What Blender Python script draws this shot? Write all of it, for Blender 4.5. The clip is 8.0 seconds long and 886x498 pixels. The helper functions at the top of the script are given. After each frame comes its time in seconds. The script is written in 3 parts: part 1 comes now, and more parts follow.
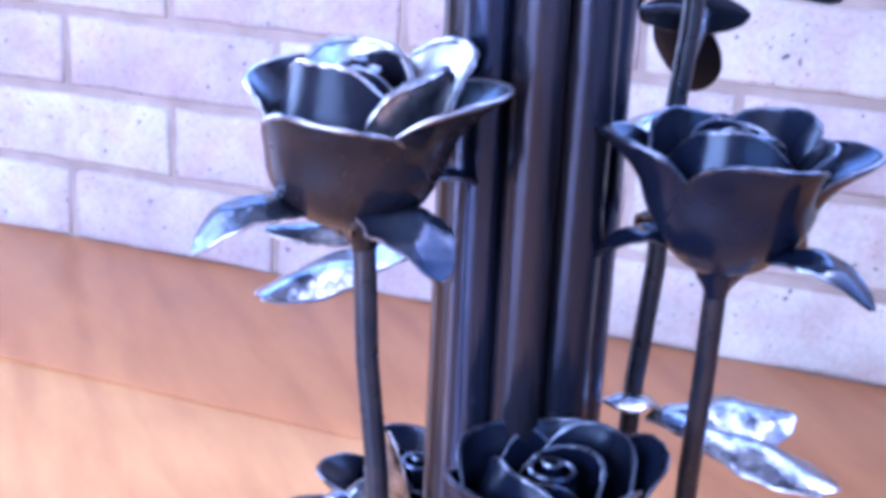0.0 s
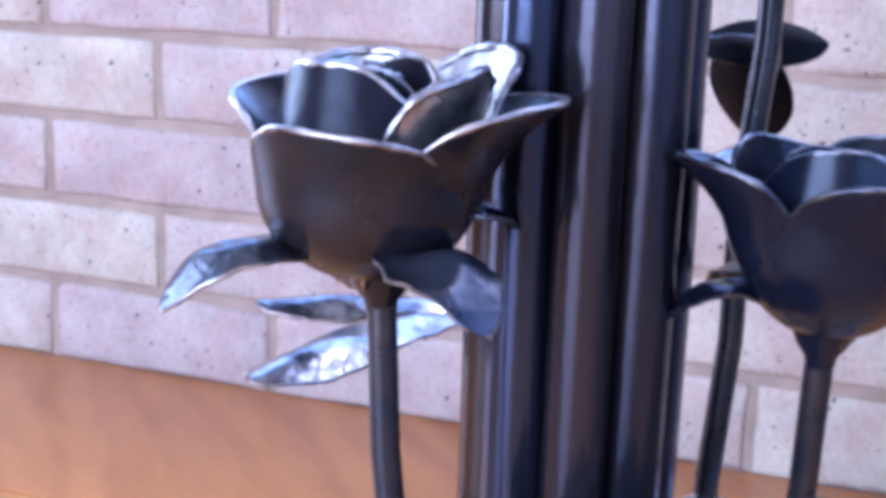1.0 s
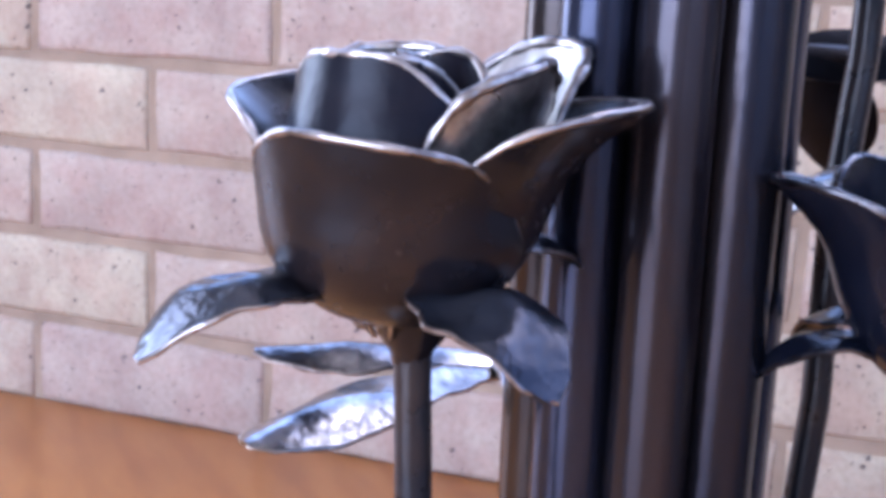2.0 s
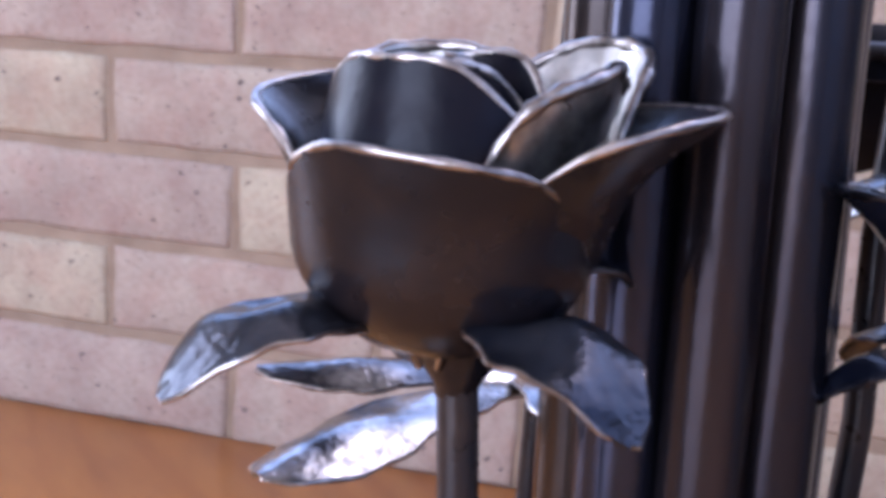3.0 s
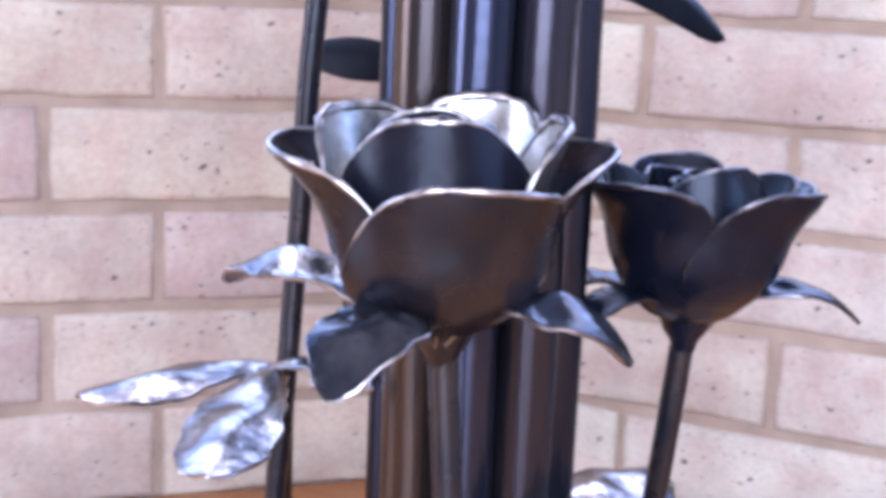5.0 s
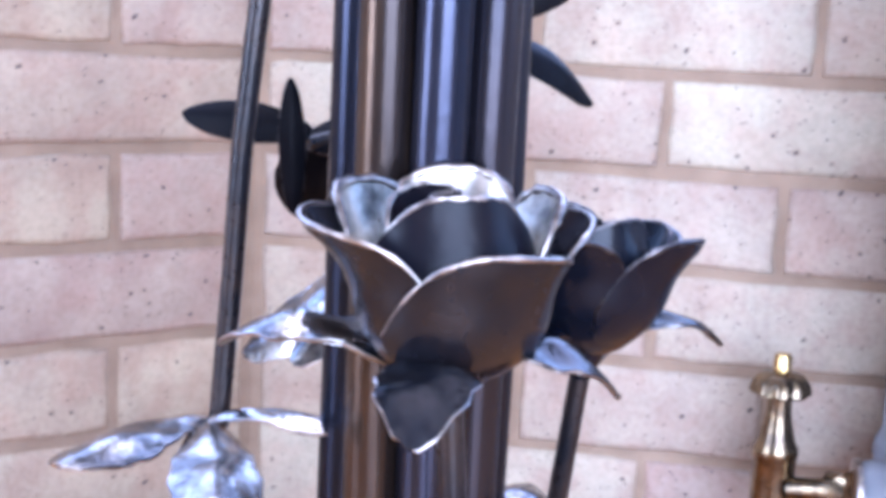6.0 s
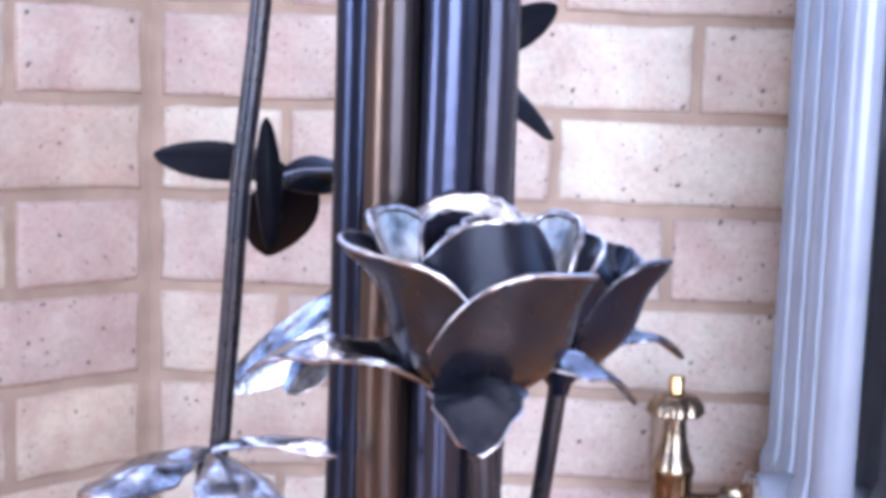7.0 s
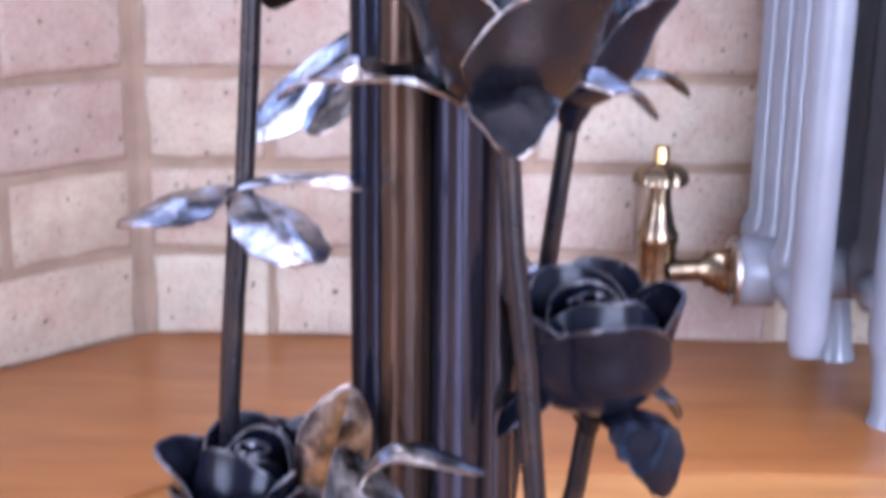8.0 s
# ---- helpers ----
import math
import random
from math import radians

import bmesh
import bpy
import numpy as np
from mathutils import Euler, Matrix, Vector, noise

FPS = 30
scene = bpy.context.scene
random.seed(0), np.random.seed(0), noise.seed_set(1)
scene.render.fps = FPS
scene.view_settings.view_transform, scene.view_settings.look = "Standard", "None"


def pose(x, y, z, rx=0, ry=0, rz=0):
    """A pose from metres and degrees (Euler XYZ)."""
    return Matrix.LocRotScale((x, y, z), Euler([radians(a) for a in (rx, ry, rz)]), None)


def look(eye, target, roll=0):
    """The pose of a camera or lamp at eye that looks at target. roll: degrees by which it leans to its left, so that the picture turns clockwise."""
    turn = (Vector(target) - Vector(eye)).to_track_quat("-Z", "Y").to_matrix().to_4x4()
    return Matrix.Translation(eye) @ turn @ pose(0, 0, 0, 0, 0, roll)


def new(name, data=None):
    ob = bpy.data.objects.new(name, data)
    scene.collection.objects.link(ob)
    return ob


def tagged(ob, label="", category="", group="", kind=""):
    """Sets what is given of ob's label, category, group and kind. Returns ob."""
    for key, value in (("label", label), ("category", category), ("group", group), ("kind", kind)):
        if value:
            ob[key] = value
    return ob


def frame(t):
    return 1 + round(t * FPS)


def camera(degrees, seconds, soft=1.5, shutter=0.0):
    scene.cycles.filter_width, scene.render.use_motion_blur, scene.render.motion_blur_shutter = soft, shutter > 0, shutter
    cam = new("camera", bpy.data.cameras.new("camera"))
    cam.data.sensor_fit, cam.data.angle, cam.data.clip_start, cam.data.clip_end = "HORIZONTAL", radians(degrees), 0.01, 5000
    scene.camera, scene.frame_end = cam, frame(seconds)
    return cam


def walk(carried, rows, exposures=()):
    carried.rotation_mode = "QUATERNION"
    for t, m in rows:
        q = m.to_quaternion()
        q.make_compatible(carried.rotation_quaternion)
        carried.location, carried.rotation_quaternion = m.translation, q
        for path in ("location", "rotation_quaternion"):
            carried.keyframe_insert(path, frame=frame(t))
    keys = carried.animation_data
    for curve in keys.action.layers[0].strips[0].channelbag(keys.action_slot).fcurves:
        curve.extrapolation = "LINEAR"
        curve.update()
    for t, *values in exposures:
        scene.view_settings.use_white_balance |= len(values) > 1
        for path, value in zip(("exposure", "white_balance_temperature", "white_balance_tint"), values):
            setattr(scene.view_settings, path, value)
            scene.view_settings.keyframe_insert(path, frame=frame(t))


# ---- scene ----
cam = camera(37.57, 8.0, soft=4.7, shutter=0.4)
# seconds, place, heading to the left, tilt up, lean
PATH = [
    (0.0, 0.6297, -0.8029, 0.4234, 65.93, -18.89, 2.74),
    (0.5, 0.6005, -0.7933, 0.3939, 66.17, -16.09, 2.52),
    (1.0, 0.5598, -0.7816, 0.3783, 66.03, -12.97, 2.03),
    (1.5, 0.5254, -0.7724, 0.3661, 65.88, -11.10, 2.78),
    (2.8, 0.4784, -0.7639, 0.3629, 65.48, -11.08, 2.57),
    (3.0, 0.4725, -0.7736, 0.3646, 63.39, -11.63, 3.05),
    (3.5, 0.4489, -0.8176, 0.3676, 53.64, -12.07, 2.71),
    (4.0, 0.4494, -0.8524, 0.3741, 46.59, -11.91, 2.28),
    (4.5, 0.4375, -0.9012, 0.3745, 35.77, -11.11, 2.66),
    (4.7, 0.4293, -0.9182, 0.3752, 31.99, -10.88, 2.55),
    (5.8, 0.3448, -0.9969, 0.3891, 12.08, -9.67, 2.76),
    (6.0, 0.3331, -1.0068, 0.3909, 9.91, -9.09, 2.77),
    (6.5, 0.3043, -1.0238, 0.3894, 5.11, -7.24, 2.08),
    (7.0, 0.2822, -1.0368, 0.3860, 2.47, -6.80, 1.95),
    (7.5, 0.2686, -1.0483, 0.3734, 1.02, -9.21, 1.56),
    (7.7, 0.2634, -1.0453, 0.3688, 0.50, -11.39, 1.30),
    (8.0, 0.2642, -1.0523, 0.3614, 0.64, -15.03, 0.73),
]
EXPOSURES = [(0.0, 1.84, 4300, 32), (0.5, 1.66, 4650, 33), (1.0, 1.48, 4800, 28), (1.5, 1.42, 5050, 25), (3.0, 0.92, 5760, 28), (3.5, 0.86, 5760, 29), (4.0, 0.96, 5680, 30), (4.6, 1.30, 5580, 29), (6.0, 1.56, 5330, 25), (7.0, 1.62, 5380, 26), (8.0, 1.5, 5680, 31)]
walk(cam, [(t, pose(x, y, z, 90 + tilt, 0, heading) @ pose(0, 0, 0, 0, 0, lean)) for t, x, y, z, heading, tilt, lean in PATH],
     exposures=EXPOSURES)

# ---- light ----
SUN_AZIMUTH, SUN_HEIGHT = 22.0, 61.0          # degrees from +y towards -x, and above the horizon
world = bpy.data.worlds.new("sky")
scene.world = world
world.use_nodes = True
sky = world.node_tree.nodes.new("ShaderNodeTexSky")
sky.sky_type, sky.sun_disc = "NISHITA", False
sky.sun_elevation, sky.sun_rotation = radians(SUN_HEIGHT), radians(-SUN_AZIMUTH)
world.node_tree.links.new(sky.outputs[0], world.node_tree.nodes["Background"].inputs[0])
world.node_tree.nodes["Background"].inputs[1].default_value = 0.30
sun = new("sun", bpy.data.lights.new("sun", "SUN"))
sun.data.energy, sun.data.angle, sun.data.color = 0.5, radians(6.0), (1.0, 0.95, 0.88)
toward = Vector((-math.sin(radians(SUN_AZIMUTH)) * math.cos(radians(SUN_HEIGHT)), math.cos(radians(SUN_AZIMUTH)) * math.cos(radians(SUN_HEIGHT)), math.sin(radians(SUN_HEIGHT))))
sun.matrix_world = look(toward * 5, (0, 0, 0))


def window_light(name, eye, target, wide, high, watts):
    lamp = new(name, bpy.data.lights.new(name, "AREA"))
    lamp.data.shape, lamp.data.size, lamp.data.size_y, lamp.data.energy = "RECTANGLE", wide, high, watts
    lamp.data.color = (0.82, 0.91, 1.0)
    lamp.matrix_world = look(eye, target)


window_light("garden_door_light", (1.5, -3.28, 1.1), (0.4, 0.0, 0.6), 2.4, 1.9, 60)
window_light("side_window_light", (-1.98, -2.15, 1.05), (0.3, -0.6, 0.5), 1.1, 1.9, 22)

# ---- materials ----
def material(name):
    m = bpy.data.materials.new(name)
    m.use_nodes = True
    return m, m.node_tree.nodes, m.node_tree.links, m.node_tree.nodes["Principled BSDF"]


def ramp(nodes, stops):
    r = nodes.new("ShaderNodeValToRGB")
    while len(r.color_ramp.elements) < len(stops):
        r.color_ramp.elements.new(0.5)
    for e, (p, c) in zip(r.color_ramp.elements, stops):
        e.position, e.color = p, (*c, 1)
    return r


def noise_node(nodes, links, scale, detail=4.0, rough=0.55, stretch=(1, 1, 1)):
    co, mp, n = nodes.new("ShaderNodeTexCoord"), nodes.new("ShaderNodeMapping"), nodes.new("ShaderNodeTexNoise")
    mp.inputs["Scale"].default_value = stretch
    n.inputs["Scale"].default_value, n.inputs["Detail"].default_value, n.inputs["Roughness"].default_value = scale, detail, rough
    links.new(co.outputs["Object"], mp.inputs[0])
    links.new(mp.outputs[0], n.inputs["Vector"])
    return n


def mixed(nodes, links, a, b, fac, mode="MIX"):
    m = nodes.new("ShaderNodeMix")
    m.data_type, m.blend_type = "RGBA", mode
    for value, socket in ((fac, m.inputs[0]), (a, m.inputs[6]), (b, m.inputs[7])):
        if hasattr(value, "links"):
            links.new(value, socket)
        elif isinstance(value, tuple):
            socket.default_value = (*value, 1)
        else:
            socket.default_value = value
    return m.outputs[2]


def bump(nodes, links, height, strength, distance, bsdf):
    b = nodes.new("ShaderNodeBump")
    b.inputs["Strength"].default_value, b.inputs["Distance"].default_value = strength, distance
    links.new(height, b.inputs["Height"])
    links.new(b.outputs[0], bsdf.inputs["Normal"])


def iron(name, dark, patina, rough, share=0.5, scale=45.0, metal=1.0, coat=0.0, stretch=(1, 1, 1), relief=0.22, vary=0.0, gloss=0.5):
    """Forged iron: two tones in clouds, and a finely uneven gloss."""
    m, nodes, links, p = material(name)
    n = noise_node(nodes, links, scale, 5, 0.6, stretch)
    r = ramp(nodes, [(share - 0.12, dark), (share + 0.14, patina)])
    links.new(n.outputs[0], r.inputs[0])
    tone = r.outputs[0]
    if vary:
        info = nodes.new("ShaderNodeObjectInfo")
        tint = ramp(nodes, [(0.0, (0.55, 0.62, 0.80)), (0.5, (1.0, 1.0, 1.0)), (1.0, (1.5, 1.15, 0.9))])
        links.new(info.outputs["Random"], tint.inputs[0])
        tone = mixed(nodes, links, tone, tint.outputs[0], vary, "MULTIPLY")
    links.new(tone, p.inputs["Base Color"])
    g = noise_node(nodes, links, 260, 3)
    gr = nodes.new("ShaderNodeMapRange")
    gr.inputs["To Min"].default_value, gr.inputs["To Max"].default_value = rough * 0.75, rough * 1.35
    links.new(g.outputs[0], gr.inputs[0])
    links.new(gr.outputs[0], p.inputs["Roughness"])
    p.inputs["Metallic"].default_value = metal
    p.inputs["Specular IOR Level"].default_value = gloss
    p.inputs["Coat Weight"].default_value, p.inputs["Coat Roughness"].default_value = coat, 0.12
    h = noise_node(nodes, links, 130, 3)
    bump(nodes, links, h.outputs[0], relief, 0.0012, p)
    return m


IRON_BROWN = iron("bronzed_iron", (0.008, 0.0078, 0.011), (0.030, 0.017, 0.013), 0.24, 0.60, 36, metal=0.2, gloss=0.42)
IRON_BLACK = iron("black_iron", (0.004, 0.005, 0.010), (0.007, 0.008, 0.014), 0.21, 0.55, 40, metal=0.0, gloss=0.22, relief=0.12)
IRON_SEPAL = iron("blackened_sepal_iron", (0.014, 0.016, 0.024), (0.075, 0.073, 0.082), 0.20, 0.56, 60, metal=0.7, relief=0.7)
IRON_COLUMN = iron("column_iron", (0.024, 0.026, 0.038), (0.115, 0.080, 0.062), 0.22, 0.54, 26, metal=0.8, stretch=(1, 1, 0.08), relief=0.1, vary=0.4)
# blue of mirrored window sky and haze, put into these rods' base colour
IRON_SKY_BLUE = iron("sky_tinted_column_iron", (0.018, 0.021, 0.036), (0.068, 0.071, 0.105), 0.20, 0.54, 26, metal=0.85, stretch=(1, 1, 0.08), relief=0.1)
IRON_MAUVE = iron("mauve_brown_column_iron", (0.015, 0.016, 0.025), (0.054, 0.044, 0.048), 0.20, 0.54, 30, metal=0.75, stretch=(1, 1, 0.07), relief=0.1)
IRON_TAN = iron("bronzed_column_iron", (0.030, 0.023, 0.022), (0.17, 0.105, 0.062), 0.22, 0.56, 46, metal=0.75, stretch=(1, 1, 0.06), relief=0.05)
IRON_ROD = iron("stem_iron", (0.011, 0.011, 0.015), (0.036, 0.024, 0.020), 0.28, 0.58, 60, metal=0.3)
IRON_LEAF = iron("bright_leaf_iron", (0.06, 0.06, 0.065), (0.50, 0.485, 0.475), 0.20, 0.52, 70, relief=0.5)
STEEL_RIM = iron("ground_steel_rim", (0.20, 0.17, 0.155), (0.62, 0.56, 0.51), 0.3, 0.5, 130)
DARK_RIM = iron("worn_black_rim", (0.05, 0.05, 0.06), (0.20, 0.19, 0.19), 0.28, 0.52, 110)
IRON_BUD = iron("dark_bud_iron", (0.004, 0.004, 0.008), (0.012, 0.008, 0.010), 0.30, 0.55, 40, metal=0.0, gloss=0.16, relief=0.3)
IRON_INNER = iron("bright_inner_petal_iron", (0.12, 0.115, 0.11), (0.70, 0.66, 0.60), 0.30, 0.46, 55, metal=0.95, relief=0.3)
IRON_DULL = iron("dull_black_leaf_iron", (0.003, 0.003, 0.005), (0.006, 0.006, 0.008), 0.42, 0.55, 50, metal=0.0, gloss=0.06)
BRASS = iron("brass", (0.50, 0.33, 0.13), (0.66, 0.47, 0.20), 0.2, 0.5, 70)
BRASS_DARK = iron("aged_brass", (0.13, 0.098, 0.068), (0.32, 0.24, 0.145), 0.24, 0.5, 70, relief=0.08)
RADIATOR = iron("grey_radiator_enamel", (0.205, 0.222, 0.255), (0.235, 0.252, 0.285), 0.2, 0.5, 20, metal=0.0, relief=0.08)


def brick_material(name, tones):
    """Brick whose clouds, grain and pits run on over the wall, so that no two bricks are alike."""
    m, nodes, links, p = material(name)
    place = nodes.new("ShaderNodeNewGeometry").outputs["Position"]

    def field(scale, detail, rough=0.55):
        n = nodes.new("ShaderNodeTexNoise")
        n.inputs["Scale"].default_value, n.inputs["Detail"].default_value, n.inputs["Roughness"].default_value = scale, detail, rough
        links.new(place, n.inputs["Vector"])
        return n.outputs[0]

    def toned(base, height, stops):
        r = ramp(nodes, stops)
        links.new(height, r.inputs[0])
        return mixed(nodes, links, base, r.outputs[0], 1.0, "MULTIPLY")

    info = nodes.new("ShaderNodeObjectInfo")
    tone = ramp(nodes, tones)
    links.new(info.outputs["Random"], tone.inputs[0])
    cloud, grain, bloom, where = field(15, 4), field(210, 3), field(26, 3), field(9, 1)
    c = toned(tone.outputs[0], cloud, [(0.34, (0.80, 0.75, 0.74)), (0.66, (1.05, 1.03, 1.0))])
    c = toned(c, grain, [(0.3, (0.86, 0.84, 0.82)), (0.6, (1, 1, 1))])
    c = toned(c, bloom, [(0.42, (1, 1, 1)), (0.62, (0.95, 0.86, 0.86))])
    dark = None
    for scale, near, far, share in ((115, 0.14, 0.26, 0.89), (300, 0.18, 0.30, 0.91)):
        cell = nodes.new("ShaderNodeTexVoronoi")
        cell.inputs["Scale"].default_value = scale
        bent_place = mixed(nodes, links, place, field(160, 2), 0.006, "ADD")
        links.new(bent_place, cell.inputs["Vector"])
        spot = ramp(nodes, [(near, (1, 1, 1)), (far, (0, 0, 0))])
        links.new(cell.outputs["Distance"], spot.inputs[0])
        parts = nodes.new("ShaderNodeSeparateColor")
        links.new(cell.outputs["Color"], parts.inputs[0])
        odds = nodes.new("ShaderNodeMath")
        odds.operation = "MULTIPLY_ADD"
        links.new(where, odds.inputs[0])
        odds.inputs[1].default_value = 0.5
        links.new(parts.outputs[0], odds.inputs[2])
        chosen = ramp(nodes, [((share + 0.25) * 0.85 - 0.01, (0, 0, 0)), ((share + 0.25) * 0.85, (1, 1, 1))])
        halved = nodes.new("ShaderNodeMath")
        halved.operation = "MULTIPLY"
        halved.inputs[1].default_value = 0.85
        links.new(odds.outputs[0], halved.inputs[0])
        links.new(halved.outputs[0], chosen.inputs[0])
        both = mixed(nodes, links, spot.outputs[0], chosen.outputs[0], 1.0, "MULTIPLY")
        dark = both if dark is None else mixed(nodes, links, dark, both, 1.0, "LIGHTEN")
    c = mixed(nodes, links, c, (0.09, 0.07, 0.065), dark)
    links.new(c, p.inputs["Base Color"])
    p.inputs["Roughness"].default_value = 0.85
    h = mixed(nodes, links, grain, cloud, 0.3)
    h = mixed(nodes, links, h, (0.0, 0.0, 0.0), dark)
    bump(nodes, links, h, 0.55, 0.002, p)
    return m


def plain(name, a, b, scale, rough=0.85, height=0.3):
    m, nodes, links, p = material(name)
    n = noise_node(nodes, links, scale, 5)
    r = ramp(nodes, [(0.35, a), (0.65, b)])
    links.new(n.outputs[0], r.inputs[0])
    links.new(r.outputs[0], p.inputs["Base Color"])
    p.inputs["Roughness"].default_value = rough
    f = noise_node(nodes, links, scale * 12, 3)
    bump(nodes, links, f.outputs[0], height, 0.002, p)
    return m


def wood_material(name, gain):
    m, nodes, links, p = material(name)
    info = nodes.new("ShaderNodeObjectInfo")
    tone = ramp(nodes, [(q, tuple(a * g for a, g in zip(tint, gain))) for q, tint in ((0.0, (0.36, 0.130, 0.030)), (0.5, (0.40, 0.152, 0.036)), (1.0, (0.44, 0.176, 0.044)))])
    links.new(info.outputs["Random"], tone.inputs[0])
    grain = noise_node(nodes, links, 7, 5, 0.55, (1.2, 4.5, 1))
    gr = ramp(nodes, [(0.32, (0.80, 0.72, 0.66)), (0.62, (1, 1, 1))])
    links.new(grain.outputs[0], gr.inputs[0])
    c = mixed(nodes, links, tone.outputs[0], gr.outputs[0], 1.0, "MULTIPLY")
    place = nodes.new("ShaderNodeTexCoord")
    shape = nodes.new("ShaderNodeMapping")
    shape.inputs["Scale"].default_value = (0.30, 1.0, 1.0)
    links.new(place.outputs["Object"], shape.inputs[0])
    rings = nodes.new("ShaderNodeTexWave")
    rings.bands_direction = "Y"
    rings.inputs["Scale"].default_value, rings.inputs["Distortion"].default_value = 7.0, 9.0
    rings.inputs["Detail"].default_value, rings.inputs["Detail Scale"].default_value = 3.0, 1.3
    links.new(shape.outputs[0], rings.inputs[0])
    rr = ramp(nodes, [(0.05, (0.80, 0.70, 0.62)), (0.35, (1, 1, 1)), (0.9, (1.06, 1.06, 1.06))])
    links.new(rings.outputs[0], rr.inputs[0])
    c = mixed(nodes, links, c, rr.outputs[0], 0.34, "MULTIPLY")
    links.new(c, p.inputs["Base Color"])
    p.inputs["Roughness"].default_value = 0.38
    p.inputs["Coat Weight"].default_value, p.inputs["Coat Roughness"].default_value = 0.25, 0.3
    fine = noise_node(nodes, links, 40, 4, 0.6, (1, 12, 1))
    bump(nodes, links, fine.outputs[0], 0.04, 0.001, p)
    return m


PINK_BRICK = brick_material("pink_and_cream_brick", [(0.0, (0.425, 0.34, 0.285)), (0.35, (0.445, 0.36, 0.29)), (0.5, (0.485, 0.41, 0.305)), (0.75, (0.51, 0.445, 0.325)), (1.0, (0.45, 0.365, 0.30))])
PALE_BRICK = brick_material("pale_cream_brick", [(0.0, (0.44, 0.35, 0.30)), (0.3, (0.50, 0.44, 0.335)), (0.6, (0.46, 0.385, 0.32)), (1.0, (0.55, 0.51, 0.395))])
MORTAR = plain("tan_mortar", (0.25, 0.175, 0.118), (0.35, 0.25, 0.172), 25)
PLASTER = plain("stone_coloured_plaster", (0.29, 0.29, 0.30), (0.35, 0.35, 0.35), 3, 0.9, 0.1)
CEILING = plain("white_ceiling_paint", (0.78, 0.77, 0.75), (0.82, 0.81, 0.79), 3, 0.9, 0.1)
FRAME = plain("white_window_paint", (0.76, 0.76, 0.75), (0.82, 0.82, 0.81), 6, 0.4, 0.05)
WOOD = wood_material("varnished_orange_wood", (1.0, 1.0, 1.0))
# the border's wood with its tones multiplied up, for the field planks
PLANK_WOOD = wood_material("plank_varnished_wood", (1.22, 1.5, 1.7))


# ---- mesh helpers ----
def part(name, bm, mat, parent=None, label="", smooth=True):
    me = bpy.data.meshes.new(name)
    bmesh.ops.recalc_face_normals(bm, faces=bm.faces)
    bm.to_mesh(me)
    bm.free()
    me.materials.append(mat)
    if smooth:
        me.polygons.foreach_set("use_smooth", [True] * len(me.polygons))
        me.set_sharp_from_angle(angle=radians(50))
    ob = new(name, me)
    if parent is not None:
        ob.parent = parent
    if label:
        ob["label"] = label
    return ob


def tube(points, radii, sides=12, bm=None, closed=False, cap=True):
    """A round bar through the points, its radius given point by point."""
    bm = bm or bmesh.new()
    pts = [Vector(p) for p in points]
    n = len(pts)
    if isinstance(radii, (int, float)):
        radii = [radii] * n
    rings, side = [], None
    for i, p in enumerate(pts):
        a = pts[i - 1] if (i or closed) else p
        b = pts[(i + 1) % n] if (i < n - 1 or closed) else p
        d = (b - a).normalized()
        if side is None:
            side = d.cross(Vector((0, 0, 1)) if abs(d.z) < 0.9 else Vector((1, 0, 0))).normalized()
        side = (side - d * side.dot(d)).normalized()
        up = d.cross(side)
        rings.append([bm.verts.new(p + radii[i] * (math.cos(k) * side + math.sin(k) * up)) for k in (math.tau * j / sides for j in range(sides))])
    for i in range(n if closed else n - 1):
        r, s = rings[i], rings[(i + 1) % n]
        for j in range(sides):
            bm.faces.new((r[j], r[(j + 1) % sides], s[(j + 1) % sides], s[j]))
    if cap and not closed:
        bm.faces.new(rings[0][::-1])
        bm.faces.new(rings[-1])
    return bm


def lathe(profile, sides=24, bm=None, at=(0, 0, 0)):
    """Turned round z from (radius, height) pairs."""
    bm = bm or bmesh.new()
    rings = [[bm.verts.new((at[0] + r * math.cos(math.tau * j / sides), at[1] + r * math.sin(math.tau * j / sides), at[2] + z)) for j in range(sides)] for r, z in profile]
    for r, s in zip(rings, rings[1:]):
        for j in range(sides):
            bm.faces.new((r[j], r[(j + 1) % sides], s[(j + 1) % sides], s[j]))
    bm.faces.new(rings[0][::-1])
    bm.faces.new(rings[-1])
    return bm


def box(x0, x1, y0, y1, z0, z1, bm=None, soft=0.0):
    bm = bm or bmesh.new()
    made = bmesh.ops.create_cube(bm, size=1, matrix=Matrix.Translation(((x0 + x1) / 2, (y0 + y1) / 2, (z0 + z1) / 2)) @ Matrix.Diagonal((x1 - x0, y1 - y0, z1 - z0, 1)))
    if soft:
        edges = list({e for v in made["verts"] for e in v.link_edges})
        bmesh.ops.bevel(bm, geom=edges, offset=soft, segments=2, affect="EDGES", profile=0.6)
    return bm


